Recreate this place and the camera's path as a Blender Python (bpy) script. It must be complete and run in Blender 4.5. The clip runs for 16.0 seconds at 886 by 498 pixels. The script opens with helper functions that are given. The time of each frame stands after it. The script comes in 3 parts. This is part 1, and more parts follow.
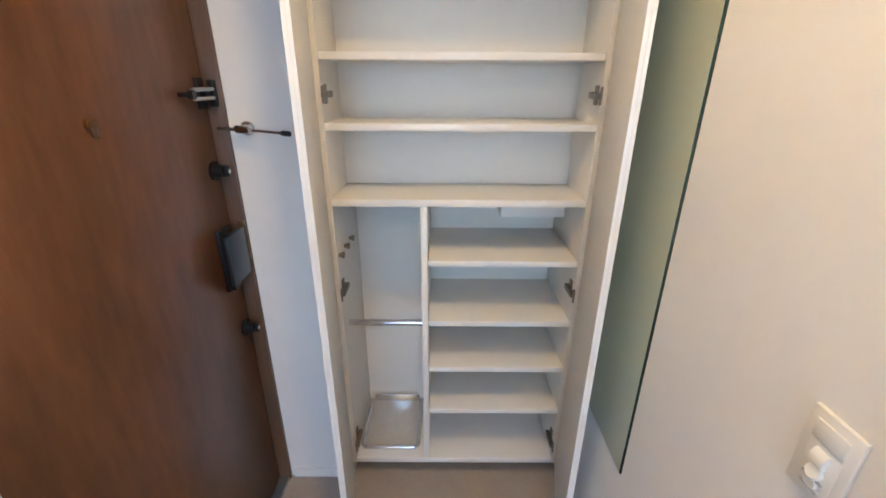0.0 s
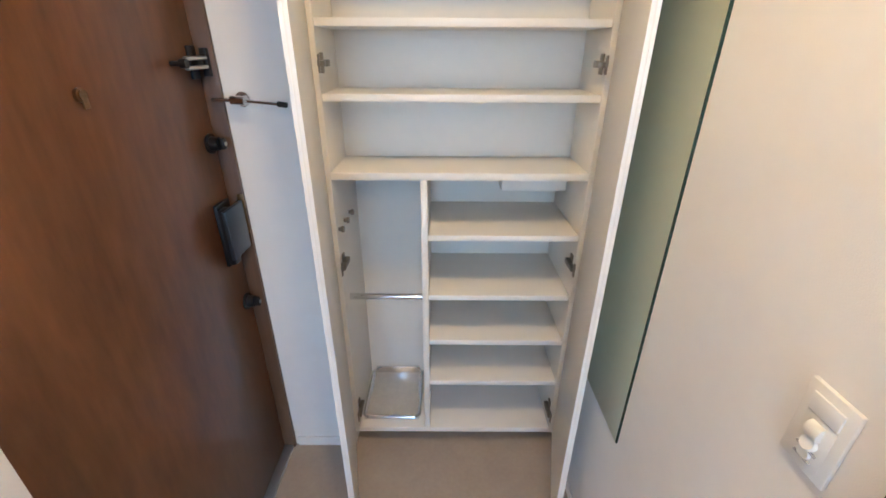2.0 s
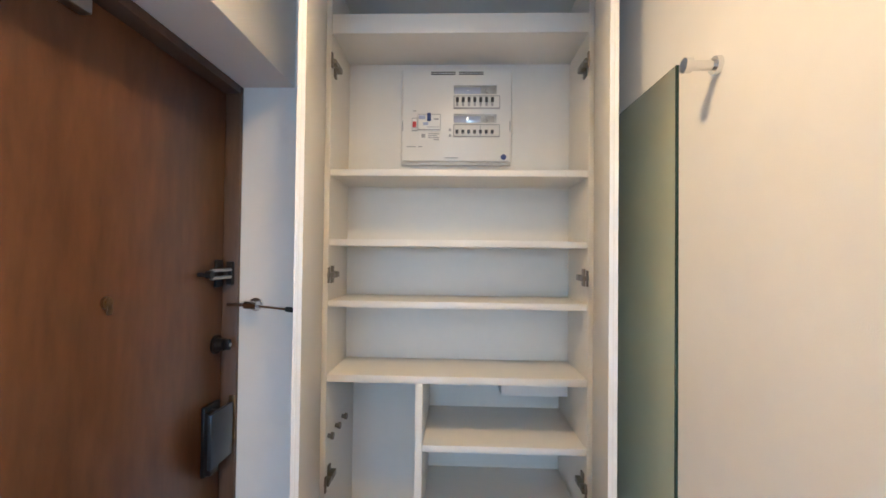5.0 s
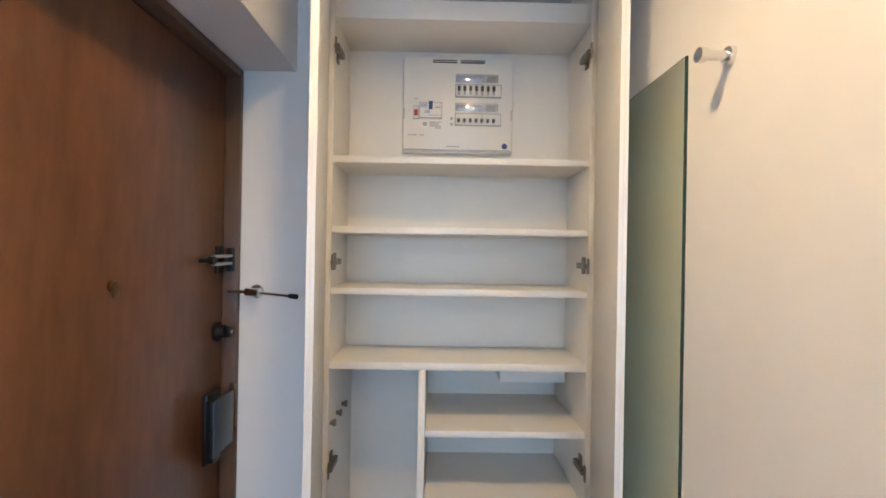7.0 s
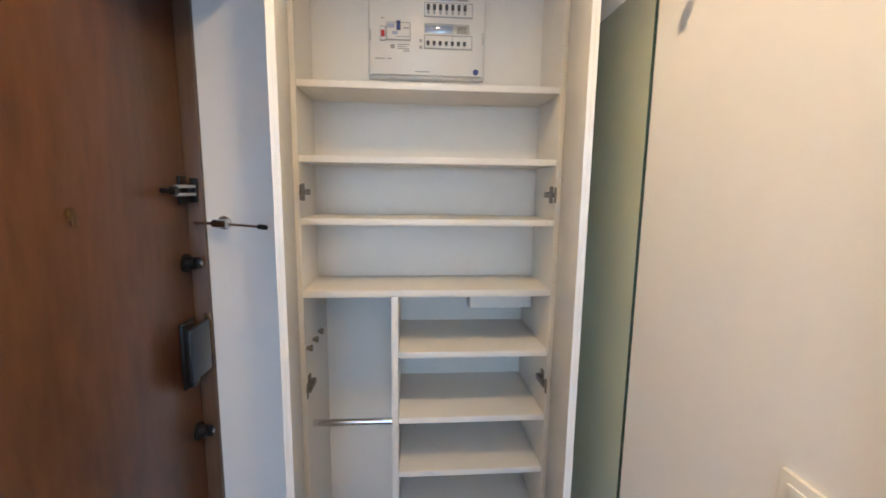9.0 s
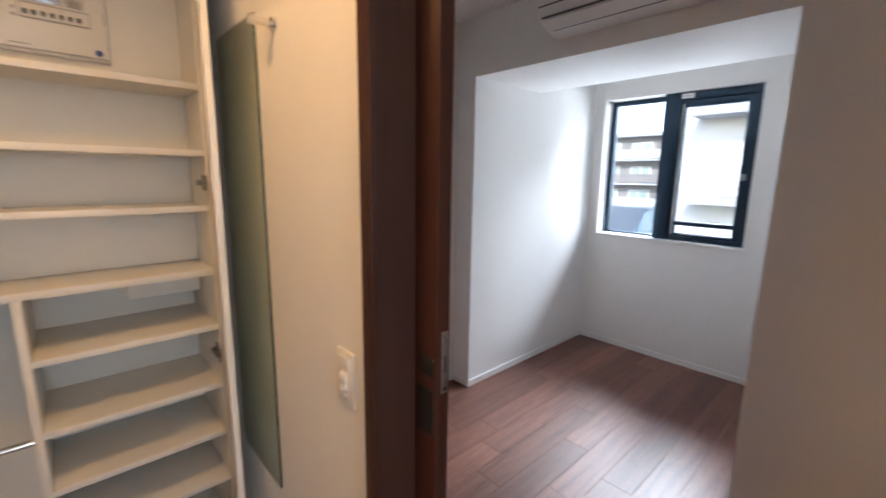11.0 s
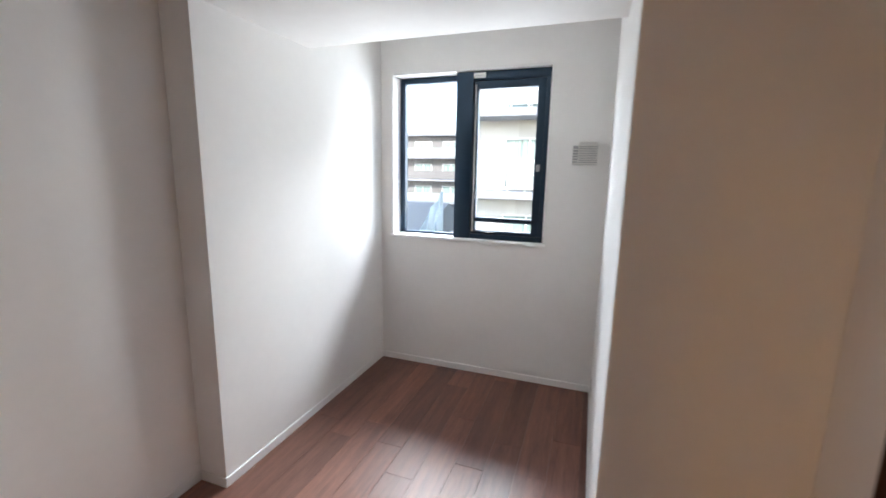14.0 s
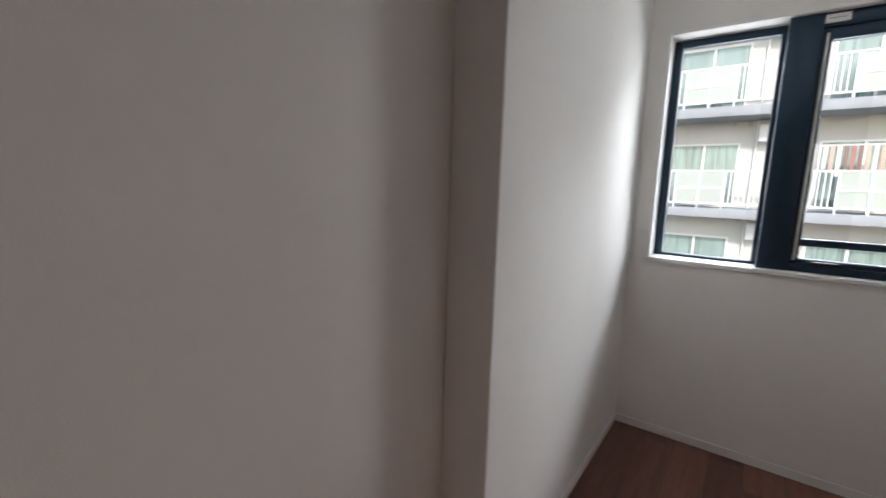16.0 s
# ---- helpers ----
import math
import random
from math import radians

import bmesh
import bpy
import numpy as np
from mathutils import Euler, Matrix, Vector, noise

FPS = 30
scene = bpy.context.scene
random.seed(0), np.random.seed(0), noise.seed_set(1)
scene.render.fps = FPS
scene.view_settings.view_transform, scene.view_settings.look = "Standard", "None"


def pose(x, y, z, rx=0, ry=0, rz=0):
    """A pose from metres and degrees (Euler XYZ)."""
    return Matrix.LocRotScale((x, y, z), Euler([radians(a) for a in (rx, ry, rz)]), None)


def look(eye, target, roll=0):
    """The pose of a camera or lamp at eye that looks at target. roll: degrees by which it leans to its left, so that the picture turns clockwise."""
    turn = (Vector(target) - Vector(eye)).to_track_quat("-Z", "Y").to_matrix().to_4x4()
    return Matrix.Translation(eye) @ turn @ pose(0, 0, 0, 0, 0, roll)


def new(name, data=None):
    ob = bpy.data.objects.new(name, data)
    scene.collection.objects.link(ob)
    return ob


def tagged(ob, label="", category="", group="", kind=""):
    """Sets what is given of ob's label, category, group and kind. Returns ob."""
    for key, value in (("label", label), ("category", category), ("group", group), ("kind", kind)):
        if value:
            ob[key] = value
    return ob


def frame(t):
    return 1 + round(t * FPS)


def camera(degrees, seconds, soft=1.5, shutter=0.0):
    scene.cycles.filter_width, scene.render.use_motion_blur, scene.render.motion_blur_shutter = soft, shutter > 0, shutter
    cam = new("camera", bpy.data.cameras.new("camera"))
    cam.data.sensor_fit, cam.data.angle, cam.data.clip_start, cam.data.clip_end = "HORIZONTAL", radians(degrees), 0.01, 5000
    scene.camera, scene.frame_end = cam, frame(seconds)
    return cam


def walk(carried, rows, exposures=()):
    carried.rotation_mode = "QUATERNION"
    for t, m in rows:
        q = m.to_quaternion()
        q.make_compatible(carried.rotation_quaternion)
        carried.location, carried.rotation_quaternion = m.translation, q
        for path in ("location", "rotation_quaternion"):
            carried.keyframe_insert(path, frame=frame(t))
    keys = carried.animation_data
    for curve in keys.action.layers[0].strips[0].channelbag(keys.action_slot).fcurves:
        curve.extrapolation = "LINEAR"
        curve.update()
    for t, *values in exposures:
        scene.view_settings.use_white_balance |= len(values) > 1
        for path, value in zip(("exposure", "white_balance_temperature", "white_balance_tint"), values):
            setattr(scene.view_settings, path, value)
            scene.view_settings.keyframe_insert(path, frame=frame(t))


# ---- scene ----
cam = camera(93.4, 16.0, soft=1.6, shutter=0.4)
PATH = [
    (0, (0.968, -0.032, 1.523), (0.971, 1.821, 0.771), 0.3),
    (0.5, (0.969, -0.026, 1.521), (0.973, 1.773, 0.646), 0.2),
    (1, (0.97, -0.028, 1.52), (0.972, 1.746, 0.596), 0.2),
    (1.5, (0.973, -0.028, 1.52), (0.971, 1.747, 0.599), 0.2),
    (2, (0.968, -0.025, 1.521), (0.97, 1.778, 0.655), 0.3),
    (2.5, (0.97, -0.026, 1.519), (0.97, 1.84, 0.797), 0.4),
    (3, (0.977, -0.027, 1.518), (0.973, 1.903, 0.995), 0.5),
    (3.5, (0.93, -0.03, 1.507), (0.987, 1.95, 1.232), 0.7),
    (4, (0.988, -0.038, 1.54), (0.964, 1.96, 1.435), 0.8),
    (4.5, (1.022, -0.045, 1.547), (0.951, 1.953, 1.58), 0.6),
    (7, (0.952, -0.058, 1.525), (0.975, 1.941, 1.529), 1.0),
    (7.5, (0.945, -0.055, 1.523), (0.972, 1.94, 1.39), 0.8),
    (8, (0.954, -0.047, 1.512), (0.976, 1.939, 1.274), 0.7),
    (10.3, (0.98, -0.27, 1.497), (1.792, 1.524, 1.146), 0.9),
    (10.5, (0.991, -0.322, 1.502), (1.959, 1.392, 1.149), 0.9),
    (11, (1.023, -0.409, 1.521), (2.361, 1.035, 1.172), 0.8),
    (11.5, (1.067, -0.406, 1.53), (2.686, 0.716, 1.181), 1.0),
    (12, (1.12, -0.359, 1.54), (2.9, 0.483, 1.188), 0.9),
    (12.5, (1.238, -0.315, 1.517), (3.094, 0.341, 1.165), 1.0),
    (13, (1.416, -0.265, 1.519), (3.301, 0.302, 1.163), 1.0),
    (13.5, (1.57, -0.179, 1.501), (3.453, 0.395, 1.145), 1.0),
    (14, (1.736, -0.014, 1.479), (3.593, 0.641, 1.129), 1.1),
    (14.5, (1.907, 0.165, 1.465), (3.705, 0.969, 1.12), 1.2),
    (15, (2.038, 0.374, 1.455), (3.751, 1.347, 1.107), 1.3),
    (15.5, (2.059, 0.622, 1.458), (3.686, 1.73, 1.108), 1.3),
    (16, (2.067, 0.928, 1.392), (3.662, 2.095, 1.088), 1.6),
]
EXPO = [(0.0, 3.22, 4600, 1), (2.4, 3.32, 4600, 1), (4.2, 3.0, 4600, 1), (8.0, 3.05, 4600, 1), (10.4, 2.75, 4950, 4), (11.0, 2.6, 6000, 10), (11.5, 2.68, 6300, 10), (12.5, 2.86, 5900, 8), (13.5, 2.88, 6300, 9), (14.6, 2.45, 6500, 10), (16.0, 1.8, 6750, 11)]
walk(cam, [(t, look(eye, target, roll)) for t, eye, target, roll in PATH], EXPO)

# ---- light: sky, sun, hall lamps, added area lamps outside the window and at the hall end ----
world = bpy.data.worlds.new("world")
scene.world = world
world.use_nodes = True
wn = world.node_tree.nodes
sky = wn.new("ShaderNodeTexSky")
sky.sky_type, sky.sun_disc = "NISHITA", False
sky.sun_elevation, sky.sun_rotation = radians(33), radians(-115)
world.node_tree.links.new(sky.outputs[0], wn["Background"].inputs[0])
wn["Background"].inputs[1].default_value = 0.11


def lamp(name, kind, m, power, colour, **more):
    data = bpy.data.lights.new(name, kind)
    data.energy, data.color = power, colour
    if "size" in more:
        data.shape, data.size = more.get("shape", "DISK"), more["size"]
        data.size_y = more.get("size_y", more["size"])
    if "spread" in more:
        data.spread = radians(more["spread"])
    if "angle" in more:
        data.angle = radians(more["angle"])
    ob = new(name, data)
    ob.matrix_world = m
    return ob


lamp("sun", "SUN", look((0, 0, 0), (0.80, 0.26, -0.54)), 1.0, (1.0, 0.95, 0.88), angle=0.5)
WARM = (1.0, 0.535, 0.18)
lamp("hall_lamp", "AREA", look((0.95, 0.34, 2.42), (0.95, 0.34, 0)), 1.25, WARM, size=0.09, spread=160)
# second hall lamp is added, unseen, to bring warm light to the cabinet backs
lamp("hall_lamp", "AREA", look((1.08, -1.3, 2.42), (1.08, -1.3, 0)), 1.45, WARM, size=0.075, spread=170)
# area lamps added out of view beyond the window, to strengthen its daylight
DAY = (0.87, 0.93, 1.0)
lamp("window_fill", "AREA", look((8.8, 0.8, 5.0), (4.5, 0.8, 1.6)), 330.0, DAY, shape="RECTANGLE", size=4.0, size_y=1.9)
lamp("window_fill", "AREA", look((8.5, -1.75, 2.2), (4.4, 0.85, 1.5)), 76.0, DAY, shape="RECTANGLE", size=1.9, size_y=4.4)
lamp("window_fill", "AREA", look((8.5, 4.75, 2.2), (4.4, 0.75, 1.5)), 85.0, DAY, shape="RECTANGLE", size=1.9, size_y=4.4)
lamp("low_window_fill", "AREA", look((9.2, 0.8, -2.1), (4.5, 0.8, 1.6)), 125.0, DAY, shape="RECTANGLE", size=4.0, size_y=2.0)
# cool area lamp added at the unseen hall end, before an assumed window
lamp("hall_end_fill", "AREA", look((0.85, -2.62, 1.45), (0.85, 0, 1.4)), 1.55, (0.70, 0.86, 1.0), shape="RECTANGLE", size=0.7, size_y=1.5)


# ---- materials ----
def material(name, colour, rough=0.5, metal=0.0, vary=0.06, scale=6.0, grain=(1, 1, 1), bump=0.0, bump_scale=200.0, spread=0.0, dark=None, coat=0.0):
    """Base colour varied by two noises, fine bump, and a random shift from piece to piece (spread)."""
    m = bpy.data.materials.new(name)
    m.use_nodes = True
    nodes, link = m.node_tree.nodes, m.node_tree.links.new
    b = nodes["Principled BSDF"]
    b.inputs["Roughness"].default_value, b.inputs["Metallic"].default_value = rough, metal
    b.inputs["Coat Weight"].default_value = coat
    tc, mp = nodes.new("ShaderNodeTexCoord"), nodes.new("ShaderNodeMapping")
    link(tc.outputs["Object"], mp.inputs[0])
    mp.inputs["Scale"].default_value = grain
    big, fine = nodes.new("ShaderNodeTexNoise"), nodes.new("ShaderNodeTexNoise")
    big.inputs["Scale"].default_value, fine.inputs["Scale"].default_value = scale, scale * 7
    big.inputs["Detail"].default_value = fine.inputs["Detail"].default_value = 5
    big.inputs["Distortion"].default_value = 0.6
    if spread:
        info, add = nodes.new("ShaderNodeObjectInfo"), nodes.new("ShaderNodeVectorMath")
        times = nodes.new("ShaderNodeMath")
        times.operation, times.inputs[1].default_value = "MULTIPLY", 37.0
        link(info.outputs["Random"], times.inputs[0])
        link(mp.outputs[0], add.inputs[0])
        link(times.outputs[0], add.inputs[1])
        source = add.outputs[0]
    else:
        source = mp.outputs[0]
    link(source, big.inputs["Vector"])
    link(source, fine.inputs["Vector"])
    mean = nodes.new("ShaderNodeMix")
    mean.inputs[0].default_value = 0.4
    link(big.outputs[0], mean.inputs[2])
    link(fine.outputs[0], mean.inputs[3])
    ramp = nodes.new("ShaderNodeValToRGB")
    dark = dark or tuple(c * (1 - 2.5 * vary) for c in colour)
    light = tuple(min(1, c * (1 + 1.2 * vary)) for c in colour)
    ramp.color_ramp.elements[0].color, ramp.color_ramp.elements[1].color = (*dark, 1), (*light, 1)
    ramp.color_ramp.elements[0].position, ramp.color_ramp.elements[1].position = 0.3, 0.7
    link(mean.outputs[0], ramp.inputs[0])
    out = ramp.outputs[0]
    if spread:
        hsv = nodes.new("ShaderNodeHueSaturation")
        rng = nodes.new("ShaderNodeMapRange")
        rng.inputs[3].default_value, rng.inputs[4].default_value = 1 - spread, 1 + spread
        link(info.outputs["Random"], rng.inputs[0])
        link(rng.outputs[0], hsv.inputs["Value"])
        link(out, hsv.inputs["Color"])
        out = hsv.outputs[0]
    link(out, b.inputs["Base Color"])
    rr = nodes.new("ShaderNodeMapRange")
    rr.inputs[3].default_value, rr.inputs[4].default_value = max(0.02, rough * 0.85), min(1, rough * 1.15)
    link(big.outputs[0], rr.inputs[0])
    link(rr.outputs[0], b.inputs["Roughness"])
    if bump:
        bn, bp = nodes.new("ShaderNodeTexNoise"), nodes.new("ShaderNodeBump")
        bn.inputs["Scale"].default_value, bn.inputs["Detail"].default_value = bump_scale, 3
        link(source, bn.inputs["Vector"])
        bp.inputs["Strength"].default_value, bp.inputs["Distance"].default_value = bump, 0.001
        link(bn.outputs[0], bp.inputs["Height"])
        link(bp.outputs[0], b.inputs["Normal"])
    return m


def glass_material(name, gloss, tint=(1, 1, 1)):
    m = bpy.data.materials.new(name)
    m.use_nodes = True
    nodes, link = m.node_tree.nodes, m.node_tree.links.new
    nodes.remove(nodes["Principled BSDF"])
    clear, shine, mix = nodes.new("ShaderNodeBsdfTransparent"), nodes.new("ShaderNodeBsdfGlossy"), nodes.new("ShaderNodeMixShader")
    clear.inputs[0].default_value = (*tint, 1)
    shine.inputs["Roughness"].default_value = 0.02
    mix.inputs[0].default_value = gloss
    link(clear.outputs[0], mix.inputs[1])
    link(shine.outputs[0], mix.inputs[2])
    link(mix.outputs[0], nodes["Material Output"].inputs[0])
    return m


def glow(name, colour, strength):
    m = bpy.data.materials.new(name)
    m.use_nodes = True
    b = m.node_tree.nodes["Principled BSDF"]
    b.inputs["Emission Color"].default_value, b.inputs["Emission Strength"].default_value = (*colour, 1), strength
    return m


PAPER = material("wallpaper", (0.875, 0.86, 0.835), 0.75, vary=0.012, scale=3, bump=0.35, bump_scale=420)
CEIL = material("ceiling_paper", (0.86, 0.85, 0.83), 0.8, vary=0.012, scale=3, bump=0.35, bump_scale=420)
TRIM = material("white_trim", (0.87, 0.86, 0.84), 0.4, vary=0.012, scale=5)
LAMINATE = material("white_laminate", (0.80, 0.78, 0.73), 0.38, vary=0.012, scale=5, bump=0.05)
EDGE = material("white_edge_band", (0.83, 0.815, 0.78), 0.3, vary=0.01, scale=5)
DOORWOOD = material("entrance_wood", (0.175, 0.080, 0.034), 0.32, vary=0.14, scale=2.4, grain=(2.4, 2.4, 0.6), bump=0.08, bump_scale=120, dark=(0.085, 0.038, 0.018))
FRAMEWOOD = material("entrance_frame", (0.13, 0.075, 0.045), 0.4, vary=0.1, scale=6, grain=(3, 3, 0.3))
JAMBWOOD = material("jamb_wood", (0.048, 0.019, 0.014), 0.5, vary=0.13, scale=9, grain=(4, 4, 0.25), bump=0.06, bump_scale=150)
LEAFWOOD = material("sliding_door_wood", (0.056, 0.018, 0.0115), 0.40, vary=0.12, scale=9, grain=(4, 4, 0.25), bump=0.06, bump_scale=150)
CLOSETWOOD = material("closet_door_wood", (0.15, 0.086, 0.070), 0.42, vary=0.12, scale=7, grain=(4, 4, 0.22), bump=0.06, bump_scale=150)
PLANK = material("floor_plank", (0.21, 0.092, 0.064), 0.38, vary=0.19, scale=5, grain=(0.5, 6, 1), bump=0.06, bump_scale=140, spread=0.27)
GAP = material("plank_gap", (0.10, 0.055, 0.042), 0.7, vary=0.1)
TILE = material("entrance_floor", (0.40, 0.345, 0.295), 0.5, vary=0.05, scale=9, bump=0.12, bump_scale=160)
CHROME = material("chrome", (0.75, 0.75, 0.76), 0.14, 1.0, vary=0.02)
STEEL = material("brushed_steel", (0.55, 0.54, 0.52), 0.32, 1.0, vary=0.05, scale=20)
HINGE = material("hinge_steel", (0.26, 0.235, 0.20), 0.33, 1.0, vary=0.08, scale=30)
BLACK = material("black_metal", (0.016, 0.016, 0.018), 0.38, 0.3, vary=0.1, scale=20)
GREYBLACK = material("satin_black", (0.05, 0.06, 0.075), 0.3, 0.5, vary=0.08, scale=20)
RUBBER = material("black_rubber", (0.012, 0.012, 0.012), 0.7, vary=0.1)
BRASS = material("dull_brass", (0.32, 0.2, 0.1), 0.35, 1.0, vary=0.1, scale=30)
PLASTIC = material("white_plastic", (0.80, 0.79, 0.76), 0.3, vary=0.01)
GREYPL = material("grey_plastic", (0.42, 0.42, 0.43), 0.4, vary=0.03)
DARKPL = material("dark_plastic", (0.06, 0.06, 0.065), 0.4, vary=0.05)
RED = material("red_plastic", (0.5, 0.03, 0.03), 0.35, vary=0.05)
BLUE = material("blue_print", (0.03, 0.06, 0.25), 0.4, vary=0.05)
PALEBLUE = material("pale_blue_print", (0.45, 0.50, 0.68), 0.4, vary=0.05)
ALU = material("window_aluminium", (0.016, 0.040, 0.070), 0.35, 0.4, vary=0.06, scale=20)
PANE = glass_material("window_glass", 0.05)
CLEAR = glass_material("clear_cover", 0.22, (0.93, 0.95, 0.96))
MIRROR = material("mirror_silver", (0.91, 0.93, 0.79), 0.02, 1.0, vary=0.004)
GLASSEDGE = material("mirror_edge", (0.02, 0.045, 0.035), 0.15, vary=0.05)
TRAYMESH = material("tray_sheet", (0.66, 0.65, 0.63), 0.45, 0.6, vary=0.05, scale=30)
LIT = glow("lamp_glow", (1.0, 0.78, 0.52), 4.0)
FACADE = material("painted_facade", (0.60, 0.60, 0.58), 0.8, vary=0.05, scale=0.6, bump=0.2, bump_scale=40)
SLAB = material("balcony_slab", (0.36, 0.38, 0.41), 0.8, vary=0.08, scale=0.8)
RAILW = material("white_rail", (0.78, 0.79, 0.78), 0.5, vary=0.03)
RAILP = material("rail_panel", (0.42, 0.47, 0.44), 0.35, vary=0.04)
FARGLASS = material("curtained_glass", (0.30, 0.40, 0.38), 0.12, vary=0.25, scale=2.5, grain=(1, 4, 0.3))
BROWNWALL = material("far_brown_wall", (0.20, 0.19, 0.185), 0.8, vary=0.1, scale=0.7)
TARP = material("blue_sheet", (0.42, 0.53, 0.60), 0.6, vary=0.15, scale=0.8)
ROOFDARK = material("dark_roof", (0.10, 0.12, 0.14), 0.6, vary=0.1, scale=0.7)
ASPHALT = material("asphalt", (0.06, 0.06, 0.06), 0.9, vary=0.15, scale=0.5)
CLOTH = [material("laundry_" + n, c, 0.9, vary=0.08) for n, c in (("white", (0.7, 0.68, 0.66)), ("red", (0.42, 0.20, 0.18)), ("pink", (0.55, 0.40, 0.34)), ("brown", (0.25, 0.18, 0.16)))]


# ---- building blocks ----
def boxes(*rows, bevel=0.0, segments=2):
    """One bmesh of boxes (x0, x1, y0, y1, z0, z1), with rounded edges."""
    bm = bmesh.new()
    for x0, x1, y0, y1, z0, z1 in rows:
        m = Matrix.LocRotScale(((x0 + x1) / 2, (y0 + y1) / 2, (z0 + z1) / 2), None, (x1 - x0, y1 - y0, z1 - z0))
        bmesh.ops.create_cube(bm, size=1, matrix=m)
    if bevel:
        bmesh.ops.bevel(bm, geom=bm.edges[:], offset=bevel, segments=segments, affect="EDGES", profile=0.5, clamp_overlap=True)
    return bm


def rod(bm, a, b, r0, r1=None, sides=20):
    """A round bar from a to b added to bm."""
    a, b = Vector(a), Vector(b)
    m = Matrix.Translation((a + b) / 2) @ (b - a).to_track_quat("Z", "Y").to_matrix().to_4x4()
    bmesh.ops.create_cone(bm, cap_ends=True, segments=sides, radius1=r0, radius2=r0 if r1 is None else r1, depth=(b - a).length, matrix=m)
    return bm


def turned(bm, m):
    bmesh.ops.transform(bm, matrix=m, verts=bm.verts[:])
    return bm


def swept(profile, axis, a, b):
    """A prism: the profile, points (u, v), pushed along an axis from a to b."""
    bm = bmesh.new()
    place = {"x": lambda u, v, w: (w, u, v), "y": lambda u, v, w: (u, w, v), "z": lambda u, v, w: (u, v, w)}[axis]
    ends = [[bm.verts.new(place(u, v, w)) for u, v in profile] for w in (a, b)]
    n = len(profile)
    bm.faces.new(ends[0])
    bm.faces.new(reversed(ends[1]))
    for i in range(n):
        bm.faces.new((ends[0][i], ends[0][(i + 1) % n], ends[1][(i + 1) % n], ends[1][i]))
    bmesh.ops.recalc_face_normals(bm, faces=bm.faces[:])
    return bm


def mesh_of(name, bm, mat, smooth=False):
    me = bpy.data.meshes.new(name)
    bm.normal_update()
    bm.to_mesh(me)
    bm.free()
    me.materials.append(mat)
    if smooth:
        me.polygons.foreach_set("use_smooth", [True] * len(me.polygons))
        me.set_sharp_from_angle(angle=radians(35))
    return me


def thing(name, place, label, category, group=""):
    ob = new(name)
    ob.empty_display_size = 0.1
    ob.location = place
    return tagged(ob, label, category, group)


def part(name, bm, mat, parent, label="", smooth=True):
    ob = new(name, mesh_of(name, bm, mat, smooth))
    ob.parent = parent
    if parent.data is None:
        ob.matrix_parent_inverse = Matrix.Translation(-parent.location)
    return tagged(ob, label)


def solid(name, bm, mat, label, category, kind="", group="", smooth=True):
    return tagged(new(name, mesh_of(name, bm, mat, smooth)), label, category, group, kind)


def structure(name, bm, mat, label, category="wall"):
    return solid(name, bm, mat, label, category, "structure", smooth=False)


# ---- the shell ----
F, TOP = 0.083, 2.45          # raised floor, ceiling
CX0, CX1, CY, CB = 0.607, 1.432, 1.22, 1.576   # shoe cabinet: sides, front, back
structure("floor_entrance", boxes((0.10, 1.57, 0.28, 1.75, -0.12, 0.0)), TILE, "beige sheet floor of the sunken entrance", "floor")
structure("floor", boxes((0.10, 3.10, -2.80, 0.265, -0.12, F - 0.012), (1.57, 3.10, 0.265, 1.75, -0.12, F - 0.012), (3.10, 4.66, -0.25, 1.62, -0.12, F - 0.012)), GAP, "dark underlay in the joints of brown plank flooring", "floor")
structure("entrance_step", boxes((0.36, 1.45, 0.265, 0.30, 0.0, F), bevel=0.004), JAMBWOOD, "dark brown wooden edge of the entrance step", "step")
structure("wall_entrance", boxes((0.16, 0.36, -2.80, 0.374, 0, 2.06)), PAPER, "white papered wall beside the entrance door")
structure("beam_entrance", boxes((0.16, 0.512, -2.80, 1.22, 2.06, TOP), bevel=0.002), PAPER, "white papered beam above the entrance door", "beam")
structure("wall_front", boxes((0.16, CX0 - 0.001, 1.22, 1.34, 0, TOP)), PAPER, "white papered narrow wall beside the shoe cabinet")
structure("wall_back_cabinet", boxes((0.16, 1.57, 1.585, 1.75, 0, TOP), (0.16, 0.26, 1.34, 1.585, 0, TOP)), PAPER, "white wall behind the shoe cabinet")
structure("wall_hall", boxes((1.45, 1.53, 0.2335, 1.585, 0, TOP)), PAPER, "white papered hall wall with mirror and switch")
structure("wall_header", boxes((1.45, 1.53, -0.62, 0.2335, 2.37, TOP)), PAPER, "white wall above the room doorway")
structure("wall_hall_south", boxes((1.45, 1.57, -2.80, -0.62, 0, TOP)), PAPER, "white papered wall of the hall")
structure("wall_hall_end", boxes((0.36, 0.45, -2.80, -2.68, 0, TOP), (1.25, 1.45, -2.80, -2.68, 0, TOP), (0.45, 1.25, -2.80, -2.68, 0, 0.65), (0.45, 1.25, -2.80, -2.68, 2.25, TOP)), PAPER, "white wall at the end of the hall")
structure("wall_south", boxes((1.57, 1.990, -0.74, -0.62, 0, TOP), (2.765, 3.10, -0.74, -0.62, 0, TOP), (1.990, 2.765, -0.74, -0.62, 2.085, TOP), (1.90, 2.82, -0.86, -0.745, 0, TOP)), PAPER, "white papered room wall with the closet door")
structure("wall_stub", boxes((2.98, 3.10, -0.62, -0.095, 0, TOP), bevel=0.002), PAPER, "white papered wall return beside the window recess")
